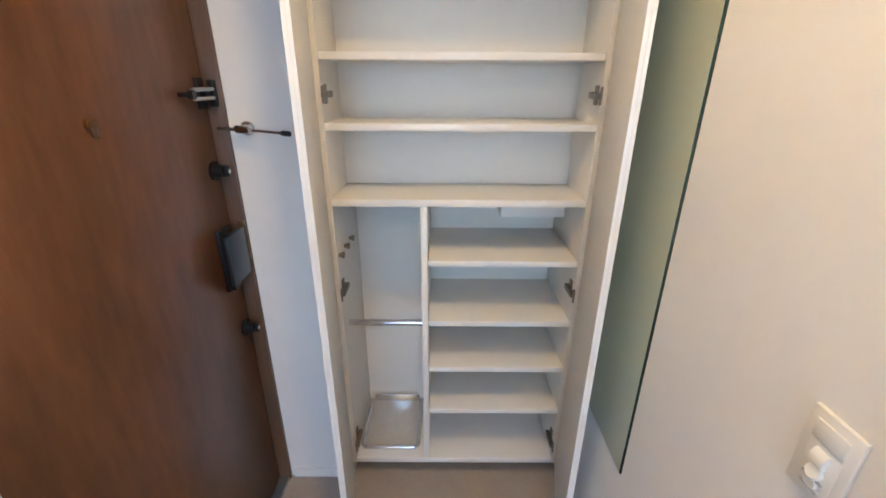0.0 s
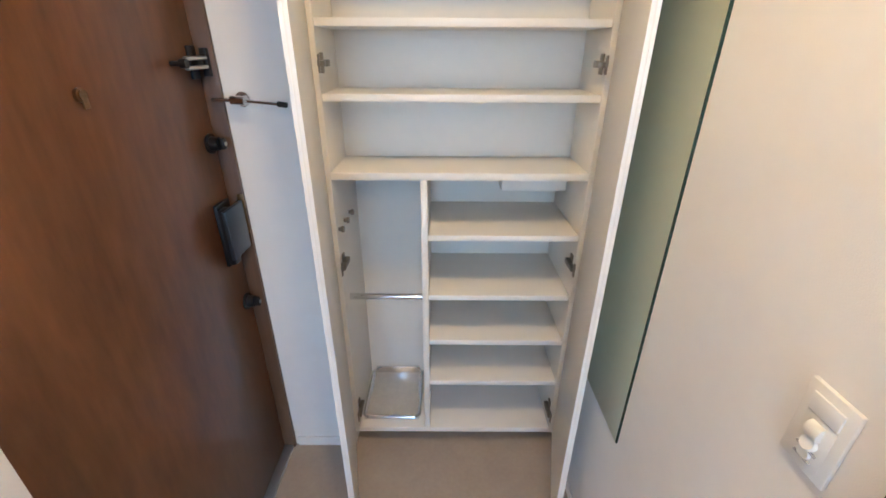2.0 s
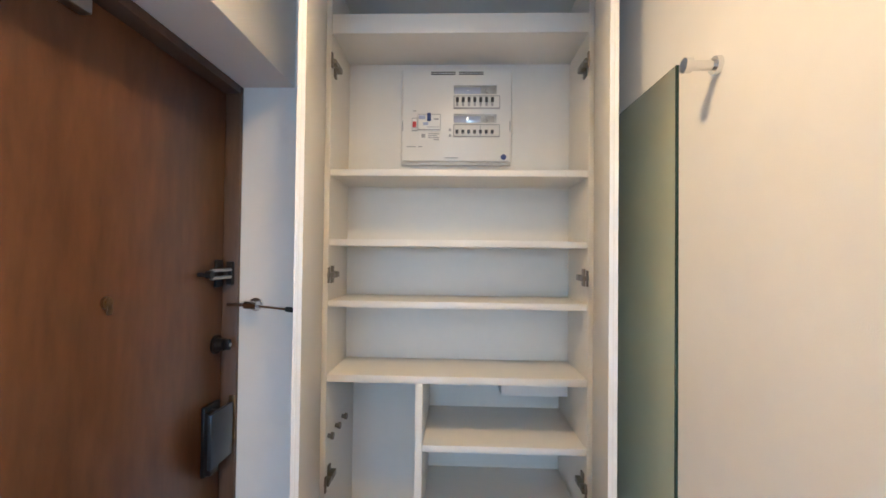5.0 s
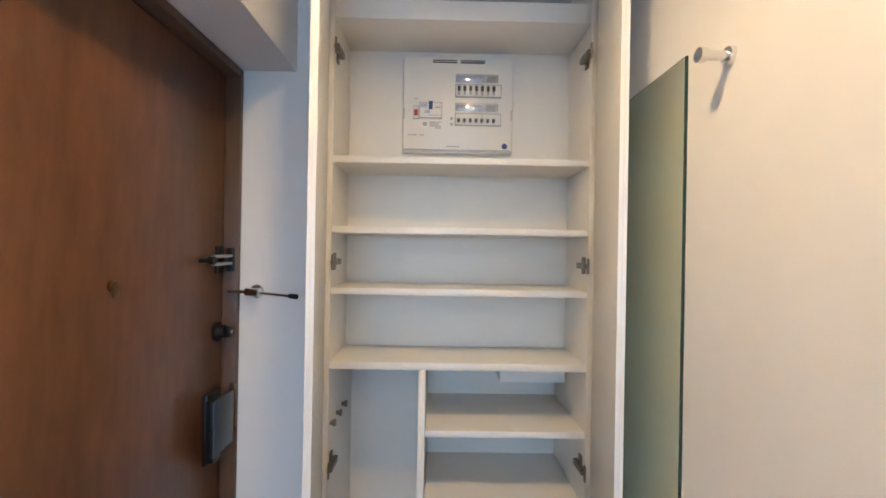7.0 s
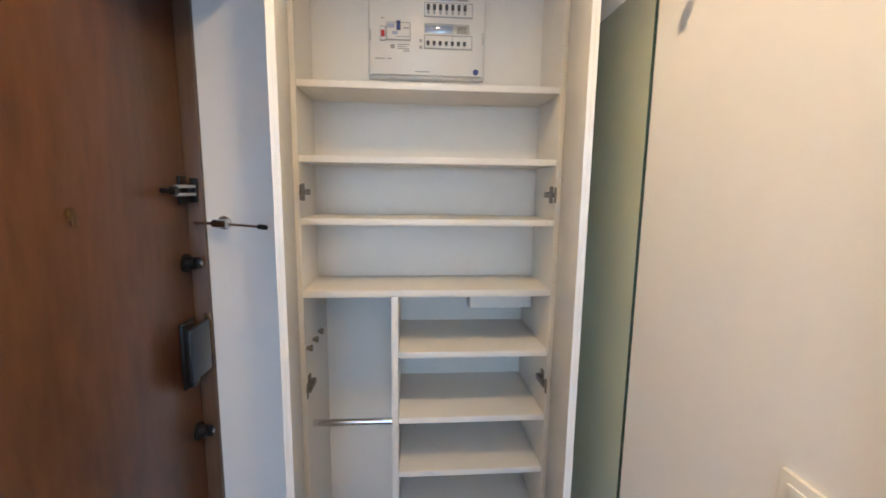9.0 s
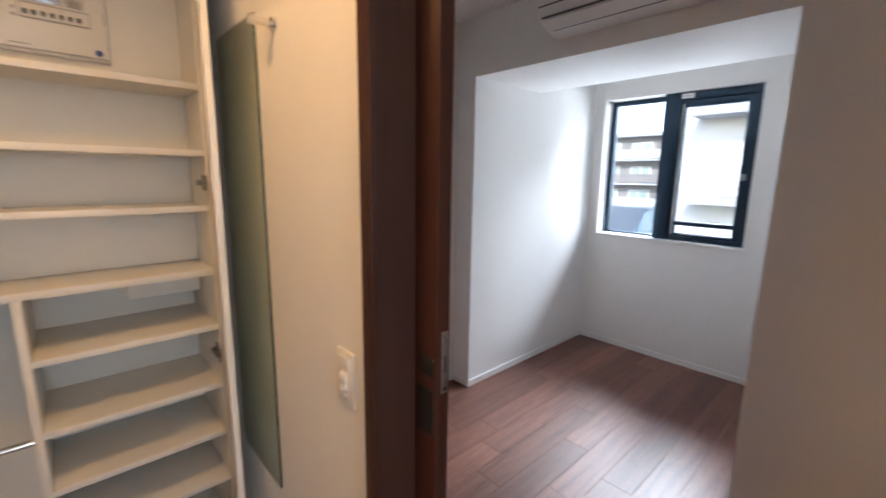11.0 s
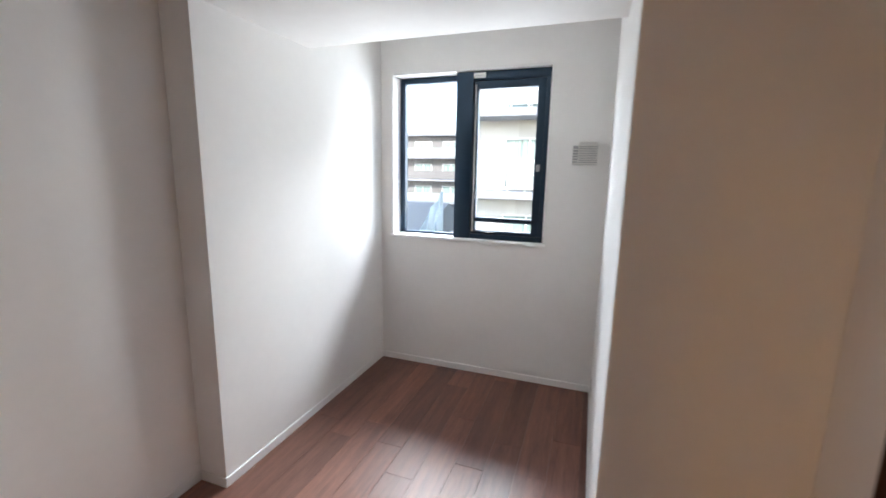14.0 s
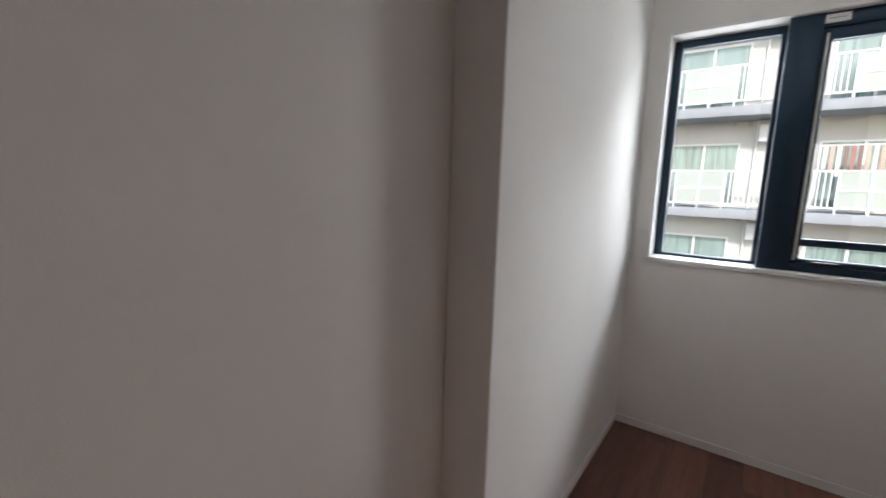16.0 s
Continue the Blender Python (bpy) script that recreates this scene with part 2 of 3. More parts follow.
structure("beam_lintel", boxes((2.98, 3.672, -0.095, 1.43, 2.11, TOP), bevel=0.002), PAPER, "white papered beam over the window recess", "beam")
structure("wall_west_recess", boxes((2.98, 4.66, 1.43, 1.58, 0, TOP), bevel=0.002), PAPER, "white papered side wall of the window recess")
structure("wall_north", boxes((1.53, 3.10, 1.58, 1.75, 0, TOP)), PAPER, "white papered room wall")
structure("wall_east_recess", boxes((3.10, 4.66, -0.25, -0.095, 0, TOP)), PAPER, "white papered wall of the window recess with outlet")
WY0, WY1, WZ0, WZ1 = 0.272, 1.335, 1.05, 2.142
structure("wall_window", boxes((4.47, 4.66, -0.095, WY0, 0, TOP), (4.47, 4.66, WY1, 1.43, 0, TOP), (4.47, 4.66, WY0, WY1, 0, WZ0), (4.47, 4.66, WY0, WY1, WZ1, TOP)), PAPER, "white papered wall around the window")
structure("duct_box", boxes((2.87, 2.98, -0.62, -0.19, 2.105, TOP), bevel=0.002), PAPER, "white papered box over the wall return", "beam")
structure("ceiling", boxes((0.10, 3.10, -2.80, 1.75, TOP, TOP + 0.1), (3.10, 4.66, -0.25, 1.62, TOP - 0.045, TOP + 0.1)), CEIL, "white papered ceiling", "ceiling")

# baseboards
BH = 0.046


def baseboard(x0, x1, y0, y1, z):
    structure("baseboard", boxes((x0, x1, y0, y1, z, z + BH), bevel=0.0025), TRIM, "low white baseboard along the wall", "baseboard")


for row in ((2.98, 4.462, 1.422, 1.43), (4.462, 4.47, -0.087, 1.422), (3.10, 4.47, -0.095, -0.087), (2.972, 2.98, -0.62, -0.0885), (2.972, 3.10, -0.095, -0.087),
            (2.972, 2.98, 1.422, 1.572), (1.53, 2.98, 1.572, 1.58), (1.53, 1.538, 1.0, 1.572), (2.79, 2.972, -0.62, -0.612), (1.578, 1.99, -0.62, -0.612)):
    baseboard(*row, F)
for row in ((0.362, 0.60, 1.212, 1.22), (1.442, 1.45, 0.31, 1.22)):
    baseboard(*row, 0.0)

# ---- entrance door ----
door = thing("door_1", (0.31, 0.78, 0), "closed brown wood-grain entrance door with black fittings", "door")
door["kind"] = "structure"
part("leaf", boxes((0.265, 0.31, 0.36, 1.196, 0.018, 2.03), bevel=0.003), DOORWOOD, door)
part("frame", boxes((0.20, 0.352, 1.203, 1.2185, 0, 2.058), (0.20, 0.352, 0.3745, 1.203, 2.034, 2.058), (0.20, 0.262, 1.17, 1.203, 0, 2.03), bevel=0.002), FRAMEWOOD, door, "brown steel door frame")
part("threshold", boxes((0.19, 0.345, 0.375, 1.203, -0.002, 0.014), bevel=0.003), STEEL, door, "dull metal threshold")
guard = part("door_guard", boxes((0.31, 0.318, 1.15, 1.185, 1.445, 1.525), (0.318, 0.335, 1.155, 1.182, 1.47, 1.50), (0.325, 0.343, 1.186, 1.2025, 1.45, 1.52), bevel=0.002), BLACK, door, "black door guard")
g = bmesh.new()
for z in (1.474, 1.496):
    rod(g, (0.338, 1.09, z), (0.338, 1.195, z), 0.005)
rod(g, (0.338, 1.09, 1.474), (0.338, 1.09, 1.496), 0.006)
part("guard_bar", g, STEEL, guard)
part("guard_knob", rod(rod(bmesh.new(), (0.31, 1.075, 1.485), (0.335, 1.075, 1.485), 0.006), (0.335, 1.075, 1.485), (0.350, 1.075, 1.485), 0.011), BLACK, guard)
for z in (1.276, 0.752):
    t = part("thumb_turn", rod(rod(bmesh.new(), (0.31, 1.165, z), (0.316, 1.165, z), 0.028), (0.316, 1.165, z), (0.338, 1.165, z), 0.02, 0.018), BLACK, door, "black round thumb turn")
    part("turn_grip", boxes((0.338, 0.355, 1.158, 1.172, z - 0.016, z + 0.016), bevel=0.004), BLACK, t)
    part("turn_ring", rod(bmesh.new(), (0.354, 1.165, z), (0.356, 1.165, z), 0.006), STEEL, t)
h = part("door_handle", boxes((0.31, 0.322, 1.10, 1.178, 0.915, 1.112), (0.322, 0.344, 1.095, 1.135, 0.925, 1.10), bevel=0.004), BLACK, door, "black push-pull handle")
part("grip_plate", boxes((0.344, 0.356, 1.075, 1.186, 0.95, 1.102), bevel=0.003), GREYBLACK, h, "satin black grip plate")
peep = part("peephole", rod(rod(bmesh.new(), (0.31, 0.773, 1.442), (0.316, 0.773, 1.442), 0.013), (0.316, 0.773, 1.442), (0.319, 0.773, 1.442), 0.009), BRASS, door, "dull brass peephole with cover")
part("peephole_cover", boxes((0.316, 0.319, 0.768, 0.782, 1.418, 1.436), bevel=0.001), BRASS, peep)
part("strike_plate", boxes((0.335, 0.3535, 1.2005, 1.2025, 0.985, 1.115), bevel=0.0006), BRASS, door, "pale brass strike plate")
part("door_closer_bracket", boxes((0.31, 0.335, 0.62, 0.70, 1.985, 2.022), bevel=0.003), STEEL, door)

arm = thing("umbrella_arm", (0.40, 1.215, 1.388), "thin chrome swing arm with black tip on wall", "hook")
part("base", rod(rod(bmesh.new(), (0.405, 1.2195, 1.39), (0.405, 1.211, 1.39), 0.020), (0.405, 1.211, 1.39), (0.405, 1.185, 1.39), 0.012), CHROME, arm)
part("collar", rod(bmesh.new(), (0.385, 1.191, 1.39), (0.428, 1.179, 1.389), 0.0125), CHROME, arm)
part("arm", rod(rod(bmesh.new(), (0.332, 1.186, 1.391), (0.398, 1.187, 1.39), 0.005), (0.42, 1.181, 1.389), (0.535, 1.147, 1.384), 0.0042), CHROME, arm)
part("tip", rod(bmesh.new(), (0.526, 1.150, 1.3845), (0.550, 1.1425, 1.383), 0.0072), RUBBER, arm, "black rubber tip")

# ---- shoe cabinet ----
cab = thing("shoe_cabinet", (1.02, 1.38, 0), "tall open white shoe cabinet with empty shelves", "cabinet")
T = 0.018
IX0, IX1 = CX0 + T, CX1 - T
part("side_panel", boxes((CX0, IX0, CY, CB, 0.074, 2.44), bevel=0.001), LAMINATE, cab)
part("side_panel", boxes((IX1, CX1, CY, CB, 0.074, 2.44), bevel=0.001), LAMINATE, cab)
UB = 1.44   # the upper back stands forward of the lower one
part("back_panel", boxes((IX0, IX1, CB - 0.012, CB, 0.09, 1.155)), LAMINATE, cab)
part("back_panel", boxes((IX0, IX1, UB, CB, 1.179, 2.419)), LAMINATE, cab)
part("bottom_panel", boxes((IX0, IX1, CY + 0.001, CB - 0.012, 0.074, 0.098), bevel=0.001), EDGE, cab)
part("top_panel", boxes((IX0, IX1, CY, CB - 0.012, 2.42, 2.44)), LAMINATE, cab)
part("plinth", boxes((CX0, CX1, CB - 0.03, CB, 0, 0.073)), TILE, cab)
part("upper_rail", boxes((IX0, IX1, CY + 0.012, UB - 0.0005, 2.232, 2.25), (IX0, IX1, CY + 0.004, CY + 0.024, 2.232, 2.292), bevel=0.001), EDGE, cab, "white fixed shelf with raised front rail")
for z in (1.789, 1.573, 1.384):
    s = part("shelf", boxes((IX0 + 0.001, IX1 - 0.001, CY + 0.006, UB - 0.001, z, z + 0.02), bevel=0.0015), LAMINATE, cab)
    part("edge_band", boxes((IX0 + 0.001, IX1 - 0.001, CY + 0.003, CY + 0.006, z, z + 0.02), bevel=0.0008), EDGE, s)
part("fixed_shelf", boxes((IX0, IX1, CY + 0.002, CB - 0.012, 1.155, 1.178), bevel=0.0015), LAMINATE, cab)
DX0, DX1 = 0.898, 0.920
part("divider", boxes((DX0, DX1, CY + 0.002, CB - 0.012, 0.098, 1.155), bevel=0.0015), LAMINATE, cab)
for z in (0.950, 0.721, 0.526, 0.330):
    s = part("shelf", boxes((DX1 + 0.001, IX1 - 0.001, CY + 0.006, CB - 0.013, z, z + 0.02), bevel=0.0015), LAMINATE, cab)
    part("edge_band", boxes((DX1 + 0.001, IX1 - 0.001, CY + 0.003, CY + 0.006, z, z + 0.02), bevel=0.0008), EDGE, s)
part("hanging_rail", rod(bmesh.new(), (IX0, 1.30, 0.688), (DX0, 1.30, 0.688), 0.0120), CHROME, cab, "thin chrome umbrella rail")
part("light_bar", boxes((1.176, 1.405, 1.40, 1.49, 1.066, 1.154), bevel=0.003), PLASTIC, cab, "white box under the fixed shelf")
for y in (1.245, 1.325, 1.405):
    part("peg", rod(rod(bmesh.new(), (IX0, y, 0.982), (IX0 + 0.010, y, 0.982), 0.007), (IX0 + 0.010, y, 0.982), (IX0 + 0.018, y, 0.982), 0.0108), HINGE, cab, "small chrome hook peg")
for side, x in ((1, IX0), (-1, IX1)):
    for z in (2.13, 1.483, 0.862, 0.195):
        a, b = sorted((x, x + side * 0.006))
        c, d = sorted((x + side * 0.006, x + side * 0.022))
        hg = part("hinge", boxes((a, b, CY + 0.022, CY + 0.046, z - 0.027, z + 0.027), (c, d, CY + 0.004, CY + 0.048, z - 0.009, z + 0.009), bevel=0.002), HINGE, cab, "dark steel concealed hinge")
        part("hinge_arm", boxes((c, d, CY - 0.030, CY + 0.006, z - 0.0075, z + 0.0075), bevel=0.002), HINGE, hg)
        e, g = sorted((x + side * 0.010, x + side * 0.015))
        part("hinge_cup", boxes((e, g, CY - 0.040, CY - 0.026, z - 0.024, z + 0.024), bevel=0.003), HINGE, hg)
DW = 0.405
for side, hx, tip in ((1, CX0 + 0.004, 78.0), (-1, CX1 - 0.004, 76.2)):
    rows_leaf = [(0.0, DW, -0.019, -0.001, 0.058, 2.425)]
    m = Matrix.Translation((hx, CY - 0.004, 0)) @ Matrix.Rotation(radians(-tip), 4, "Z")
    if side < 0:
        m = Matrix.Translation((hx, CY - 0.004, 0)) @ Matrix.Scale(-1, 4, (1, 0, 0)) @ Matrix.Rotation(radians(-tip), 4, "Z")
    bm = turned(boxes(*rows_leaf, bevel=0.0015), m)
    bmesh.ops.recalc_face_normals(bm, faces=bm.faces[:])
    leaf = part("door", bm, LAMINATE, cab, "white cabinet door standing open")
    bm = turned(boxes((DW, DW + 0.0015, -0.0185, -0.0115, 0.058, 2.425), (DW, DW + 0.0015, -0.0085, -0.0015, 0.058, 2.425)), m)
    bmesh.ops.recalc_face_normals(bm, faces=bm.faces[:])
    part("edge_band", bm, EDGE, leaf)
tray = thing("drip_tray", (0.745, 1.4, 0.098), "steel umbrella drip tray with rounded rim on cabinet bottom", "tray")
bm = boxes((0.640, 0.872, 1.262, 1.555, 0.099, 0.102), bevel=0.001)
part("sheet", bm, TRAYMESH, tray)
bm = bmesh.new()
C = [(0.640, 1.262), (0.872, 1.262), (0.872, 1.555), (0.640, 1.555)]
for i in range(4):
    a, b = C[i], C[(i + 1) % 4]
    dx, dy = (b[0] - a[0]), (b[1] - a[1])
    n = math.hypot(dx, dy)
    ux, uy = dx / n * 0.016, dy / n * 0.016
    rod(bm, (a[0] + ux, a[1] + uy, 0.112), (b[0] - ux, b[1] - uy, 0.112), 0.0080, sides=12)
    nx = C[(i + 2) % 4]
    vx, vy = (nx[0] - b[0]), (nx[1] - b[1])
    k = math.hypot(vx, vy)
    rod(bm, (b[0] - ux, b[1] - uy, 0.112), (b[0] + vx / k * 0.016, b[1] + vy / k * 0.016, 0.112), 0.0080, sides=12)
part("rim", bm, CHROME, tray)
part("upstand", boxes((0.645, 0.650, 1.268, 1.55, 0.101, 0.110), (0.862, 0.867, 1.268, 1.55, 0.101, 0.110), (0.645, 0.867, 1.266, 1.271, 0.101, 0.110), (0.652, 0.860, 1.543, 1.55, 0.101, 0.138), bevel=0.001), CHROME, tray)

# breaker panel
pan = thing("breaker_panel", (1.013, UB - 0.02, 1.866), "white household breaker panel with switches and clear covers", "breaker panel")
PY = 1.405
PX0, PX1, PZ0, PZ1 = 0.8166, 1.2072, 1.866, 2.203
part("base", boxes((PX0, PX1, PY + 0.012, UB - 0.0005, PZ0, PZ1), bevel=0.006), PLASTIC, pan)
part("cover", boxes((PX0 + 0.004, PX1 - 0.002, PY, PY + 0.013, PZ0 + 0.008, PZ1 - 0.002), bevel=0.005), PLASTIC, pan)


def px(u):   # across the panel, 0 to 1
    return PX0 + u * (PX1 - PX0)


def pz(v):   # down the panel, 0 to 1
    return PZ1 - v * (PZ1 - PZ0)


def plate(name, u0, u1, v0, v1, depth, mat, label="", base=0.0, parent=None):
    return part(name, boxes((px(u0), px(u1), PY - base - depth, PY - base, pz(v1), pz(v0)), bevel=min(0.0012, depth * 0.4)), mat, parent or pan, label)


for u in (0.27, 0.52):
    plate("vent_slot", u, u + 0.22, 0.035, 0.068, 0.0012, DARKPL)
    plate("vent_bar", u, u + 0.22, 0.048, 0.055, 0.001, PLASTIC, base=0.0012)
for v0, v1, w0, w1 in ((0.18, 0.27, 0.285, 0.425), (0.48, 0.57, 0.585, 0.72)):
    plate("label_cover", 0.475, 0.86, v0, v1, 0.004, CLEAR, "clear label cover")
    plate("label_strip", 0.48, 0.72, v0 + 0.02, v1 - 0.005, 0.001, PALEBLUE, "pale blue label strip")
    plate("label_strip", 0.76, 0.84, v0 + 0.02, v1 - 0.005, 0.001, GREYPL)
    row = plate("breaker_row", 0.475, 0.89, w0, w1, 0.003, GREYPL, "grey breaker recess")
    plate("breaker_bed", 0.482, 0.883, w0 + 0.012, w1 - 0.012, 0.003, PLASTIC, base=0.003)
    for i in range(7):
        u = 0.495 + i * 0.052
        top = w0 + (0.028 if w0 < 0.5 else 0.066)
        plate("breaker_switch", u, u + 0.026, top, top + (0.05 if w0 < 0.5 else 0.035), 0.008, DARKPL, base=0.006)
        plate("breaker_cap", u + 0.003, u + 0.023, w0 + 0.082, w1 - 0.024, 0.004, GREYPL, base=0.006)
    plate("cover_joint", 0.715, 0.719, w0 + 0.012, w1 - 0.012, 0.001, GREYPL, base=0.006)
plate("main_breaker", 0.155, 0.36, 0.48, 0.65, 0.004, GREYPL, "main breaker with printed labels")
plate("main_face", 0.16, 0.355, 0.49, 0.64, 0.003, PLASTIC, base=0.004)
plate("main_blue", 0.165, 0.225, 0.50, 0.54, 0.0006, PALEBLUE, base=0.007)
plate("main_blue", 0.205, 0.25, 0.57, 0.60, 0.0006, PALEBLUE, base=0.007)
plate("main_lever", 0.242, 0.275, 0.485, 0.56, 0.014, BLUE, "dark blue main switch", base=0.007)
plate("main_line", 0.30, 0.345, 0.53, 0.545, 0.0006, GREYPL, base=0.007)
plate("main_line", 0.24, 0.345, 0.615, 0.622, 0.0006, GREYPL, base=0.007)
plate("red_breaker", 0.102, 0.152, 0.52, 0.66, 0.004, GREYPL)
plate("red_bed", 0.106, 0.148, 0.53, 0.65, 0.002, PLASTIC, base=0.004)
plate("red_switch", 0.112, 0.143, 0.57, 0.625, 0.010, RED, "red test switch", base=0.006)
plate("notice", 0.175, 0.36, 0.665, 0.75, 0.0006, EDGE, "small printed notice")
for i, (u0, u1, v) in enumerate(((0.25, 0.35, 0.68), (0.25, 0.33, 0.70), (0.25, 0.35, 0.72), (0.30, 0.35, 0.74), (0.055, 0.14, 0.815), (0.16, 0.20, 0.815), (0.40, 0.52, 0.93), (0.11, 0.14, 0.44))):
    plate("print_line", u0, u1, v, v + 0.011, 0.0005, GREYPL, base=0.0007)
plate("print_mark", 0.19, 0.225, 0.685, 0.725, 0.0005, GREYPL, base=0.0007)
for v in (0.63, 0.69):
    plate("test_button", 0.435, 0.458, v, v + 0.028, 0.003, GREYPL)
part("round_mark", rod(bmesh.new(), (px(0.925), PY - 0.001, pz(0.925)), (px(0.925), PY + 0.002, pz(0.925)), 0.010), BLUE, pan, "round dark blue printed mark")
plate("cover_seam", 0.03, 0.97, 0.965, 0.972, 0.0004, GREYPL)
for u in (0.012, 0.972):
    plate("side_clip", u + 0.004, u + 0.012, 0.55, 0.66, 0.0015, GREYPL)

# ---- hall wall: mirror, hook, switch ----
mir = thing("wall_mirror", (1.445, 0.95, 0.55), "tall frameless wall mirror with dark polished edge", "mirror")
part("backing", boxes((1.4452, 1.4498, 0.777, 1.10, 0.547, 1.925)), GLASSEDGE, mir)
part("silvering", boxes((1.4440, 1.4450, 0.7795, 1.0985, 0.549, 1.923)), MIRROR, mir, smooth=False)
hook = thing("coat_hook", (1.45, 0.655, 1.868), "chrome peg coat hook on white wall", "hook")
part("rose", rod(bmesh.new(), (1.4498, 0.655, 1.868), (1.442, 0.655, 1.868), 0.0165, 0.015), CHROME, hook)
part("peg", rod(bmesh.new(), (1.442, 0.655, 1.868), (1.405, 0.655, 1.868), 0.0085), CHROME, hook)
part("knob", rod(bmesh.new(), (1.405, 0.655, 1.868), (1.393, 0.655, 1.868), 0.0125), CHROME, hook)
sw = thing("light_switch", (1.45, 0.354, 1.085), "white wall switch plate with sensor dial", "switch")
part("plate", boxes((1.4425, 1.4498, 0.318, 0.389, 1.022, 1.147), bevel=0.002), PLASTIC, sw)
part("rocker", boxes((1.4395, 1.4425, 0.331, 0.376, 1.108, 1.134), bevel=0.001), PLASTIC, sw)
part("insert", boxes((1.4419, 1.4425, 0.331, 0.376, 1.036, 1.105), bevel=0.0002), PLASTIC, sw)
part("sensor_hood", swept([(1.4412, 1.076), (1.435, 1.078), (1.4325, 1.083), (1.4335, 1.091), (1.437, 1.097), (1.4412, 1.099)], "y", 0.3435, 0.3635), PLASTIC, sw)
part("sensor_lens", rod(bmesh.new(), (1.4412, 0.3535, 1.066), (1.4360, 0.3535, 1.068), 0.0115, 0.0095), EDGE, sw)
part("dial_slot", boxes((1.4385, 1.4412, 0.3385, 0.3685, 1.0545, 1.0575), bevel=0.0006), GREYPL, sw)
part("dial_knob", rod(bmesh.new(), (1.4412, 0.3535, 1.049), (1.4375, 0.3535, 1.049), 0.0095, 0.0085), PLASTIC, sw)
part("dial_slot", boxes((1.4375, 1.4412, 0.3405, 0.3665, 1.0405, 1.0430), bevel=0.0006), GREYPL, sw)
sw.location.y -= 0.002

# the downlight at y -1.3 is only an added fitting for the second lamp
for x, y in ((0.95, 0.34), (1.08, -1.3)):
    dl = thing("ceiling_downlight", (x, y, TOP), "round white recessed ceiling downlight out of view, switched on", "ceiling light", "hall downlights")
    ring = bmesh.new()
    bmesh.ops.create_cone(ring, cap_ends=False, segments=40, radius1=0.062, radius2=0.05, depth=0.01, matrix=Matrix.Translation((x, y, TOP - 0.005)))
    part("trim_ring", ring, PLASTIC, dl)
    part("lens", rod(bmesh.new(), (x, y, TOP - 0.004), (x, y, TOP - 0.001), 0.05), LIT, dl, "glowing lens")
# assumed window, never in view, set behind the cool hall-end lamp
win = thing("window_2", (0.85, -2.74, 0.65), "bright white-framed window assumed at the unseen hall end", "window")
win["kind"] = "structure"
part("window_frame", boxes((0.45, 1.25, -2.76, -2.72, 0.65, 0.70), (0.45, 1.25, -2.76, -2.72, 2.20, 2.25), (0.45, 0.50, -2.76, -2.72, 0.70, 2.20), (1.20, 1.25, -2.76, -2.72, 0.70, 2.20), bevel=0.002), TRIM, win)
part("pane", boxes((0.50, 1.20, -2.743, -2.738, 0.70, 2.20)), PANE, win).visible_shadow = False

# ---- sliding door and its pocket ----
structure("door_jamb", boxes((1.440, 1.532, 0.219, 0.233, F, 2.37), bevel=0.0015), JAMBWOOD, "dark brown wooden jamb of the sliding door", "door frame")
structure("door_casing", boxes((1.432, 1.4495, 0.2335, 0.2575, F, 2.37), (1.432, 1.4398, 0.219, 0.2332, F, 2.37), bevel=0.001), LEAFWOOD, "reddish brown casing strip of the doorway", "door frame")
structure("door_head", boxes((1.440, 1.532, -0.62, 0.219, 2.34, 2.37)), JAMBWOOD, "dark brown head of the doorway", "door frame")
sd = thing("door_2", (1.555, 0.56, F), "dark reddish brown sliding door pushed open along the wall", "door")
sd["kind"] = "structure"
part("leaf", boxes((1.539, 1.574, 0.163, 0.97, F + 0.006, 2.335), bevel=0.0015), LEAFWOOD, sd)
part("finger_pull", boxes((1.5365, 1.5395, 0.170, 0.215, 1.122, 1.160), bevel=0.0008), RUBBER, sd, "black square flush pull")
part("finger_pull", boxes((1.5365, 1.5395, 0.170, 0.215, 0.995, 1.092), bevel=0.0008), RUBBER, sd, "black flush pull")
lp = part("lock_plate", boxes((1.553, 1.570, 0.1615, 0.1632, 1.085, 1.216), bevel=0.0005), STEEL, sd, "steel lock faceplate")
part("lock_slot", boxes((1.5600, 1.5630, 0.1611, 0.1617, 1.13, 1.165)), RUBBER, lp)
part("screw", rod(bmesh.new(), (1.5615, 0.1606, 1.206), (1.5615, 0.1616, 1.206), 0.0045), CHROME, lp)
part("screw", rod(bmesh.new(), (1.5615, 0.1606, 1.095), (1.5615, 0.1616, 1.095), 0.0045), CHROME, lp)

# ---- closet door ----
cd = thing("door_3", (2.36, -0.625, F), "closed dark brown wooden closet door with black lever", "door")
cd["kind"] = "structure"
part("leaf", boxes((2.022, 2.752, -0.662, -0.628, F + 0.008, 2.05), bevel=0.002), CLOSETWOOD, cd)
part("frame", boxes((1.992, 2.018, -0.70, -0.612, F, 2.08), (2.757, 2.7645, -0.70, -0.612, F, 2.08), (2.018, 2.757, -0.70, -0.612, 2.055, 2.08), bevel=0.0015), JAMBWOOD, cd, "thin brown wooden frame")
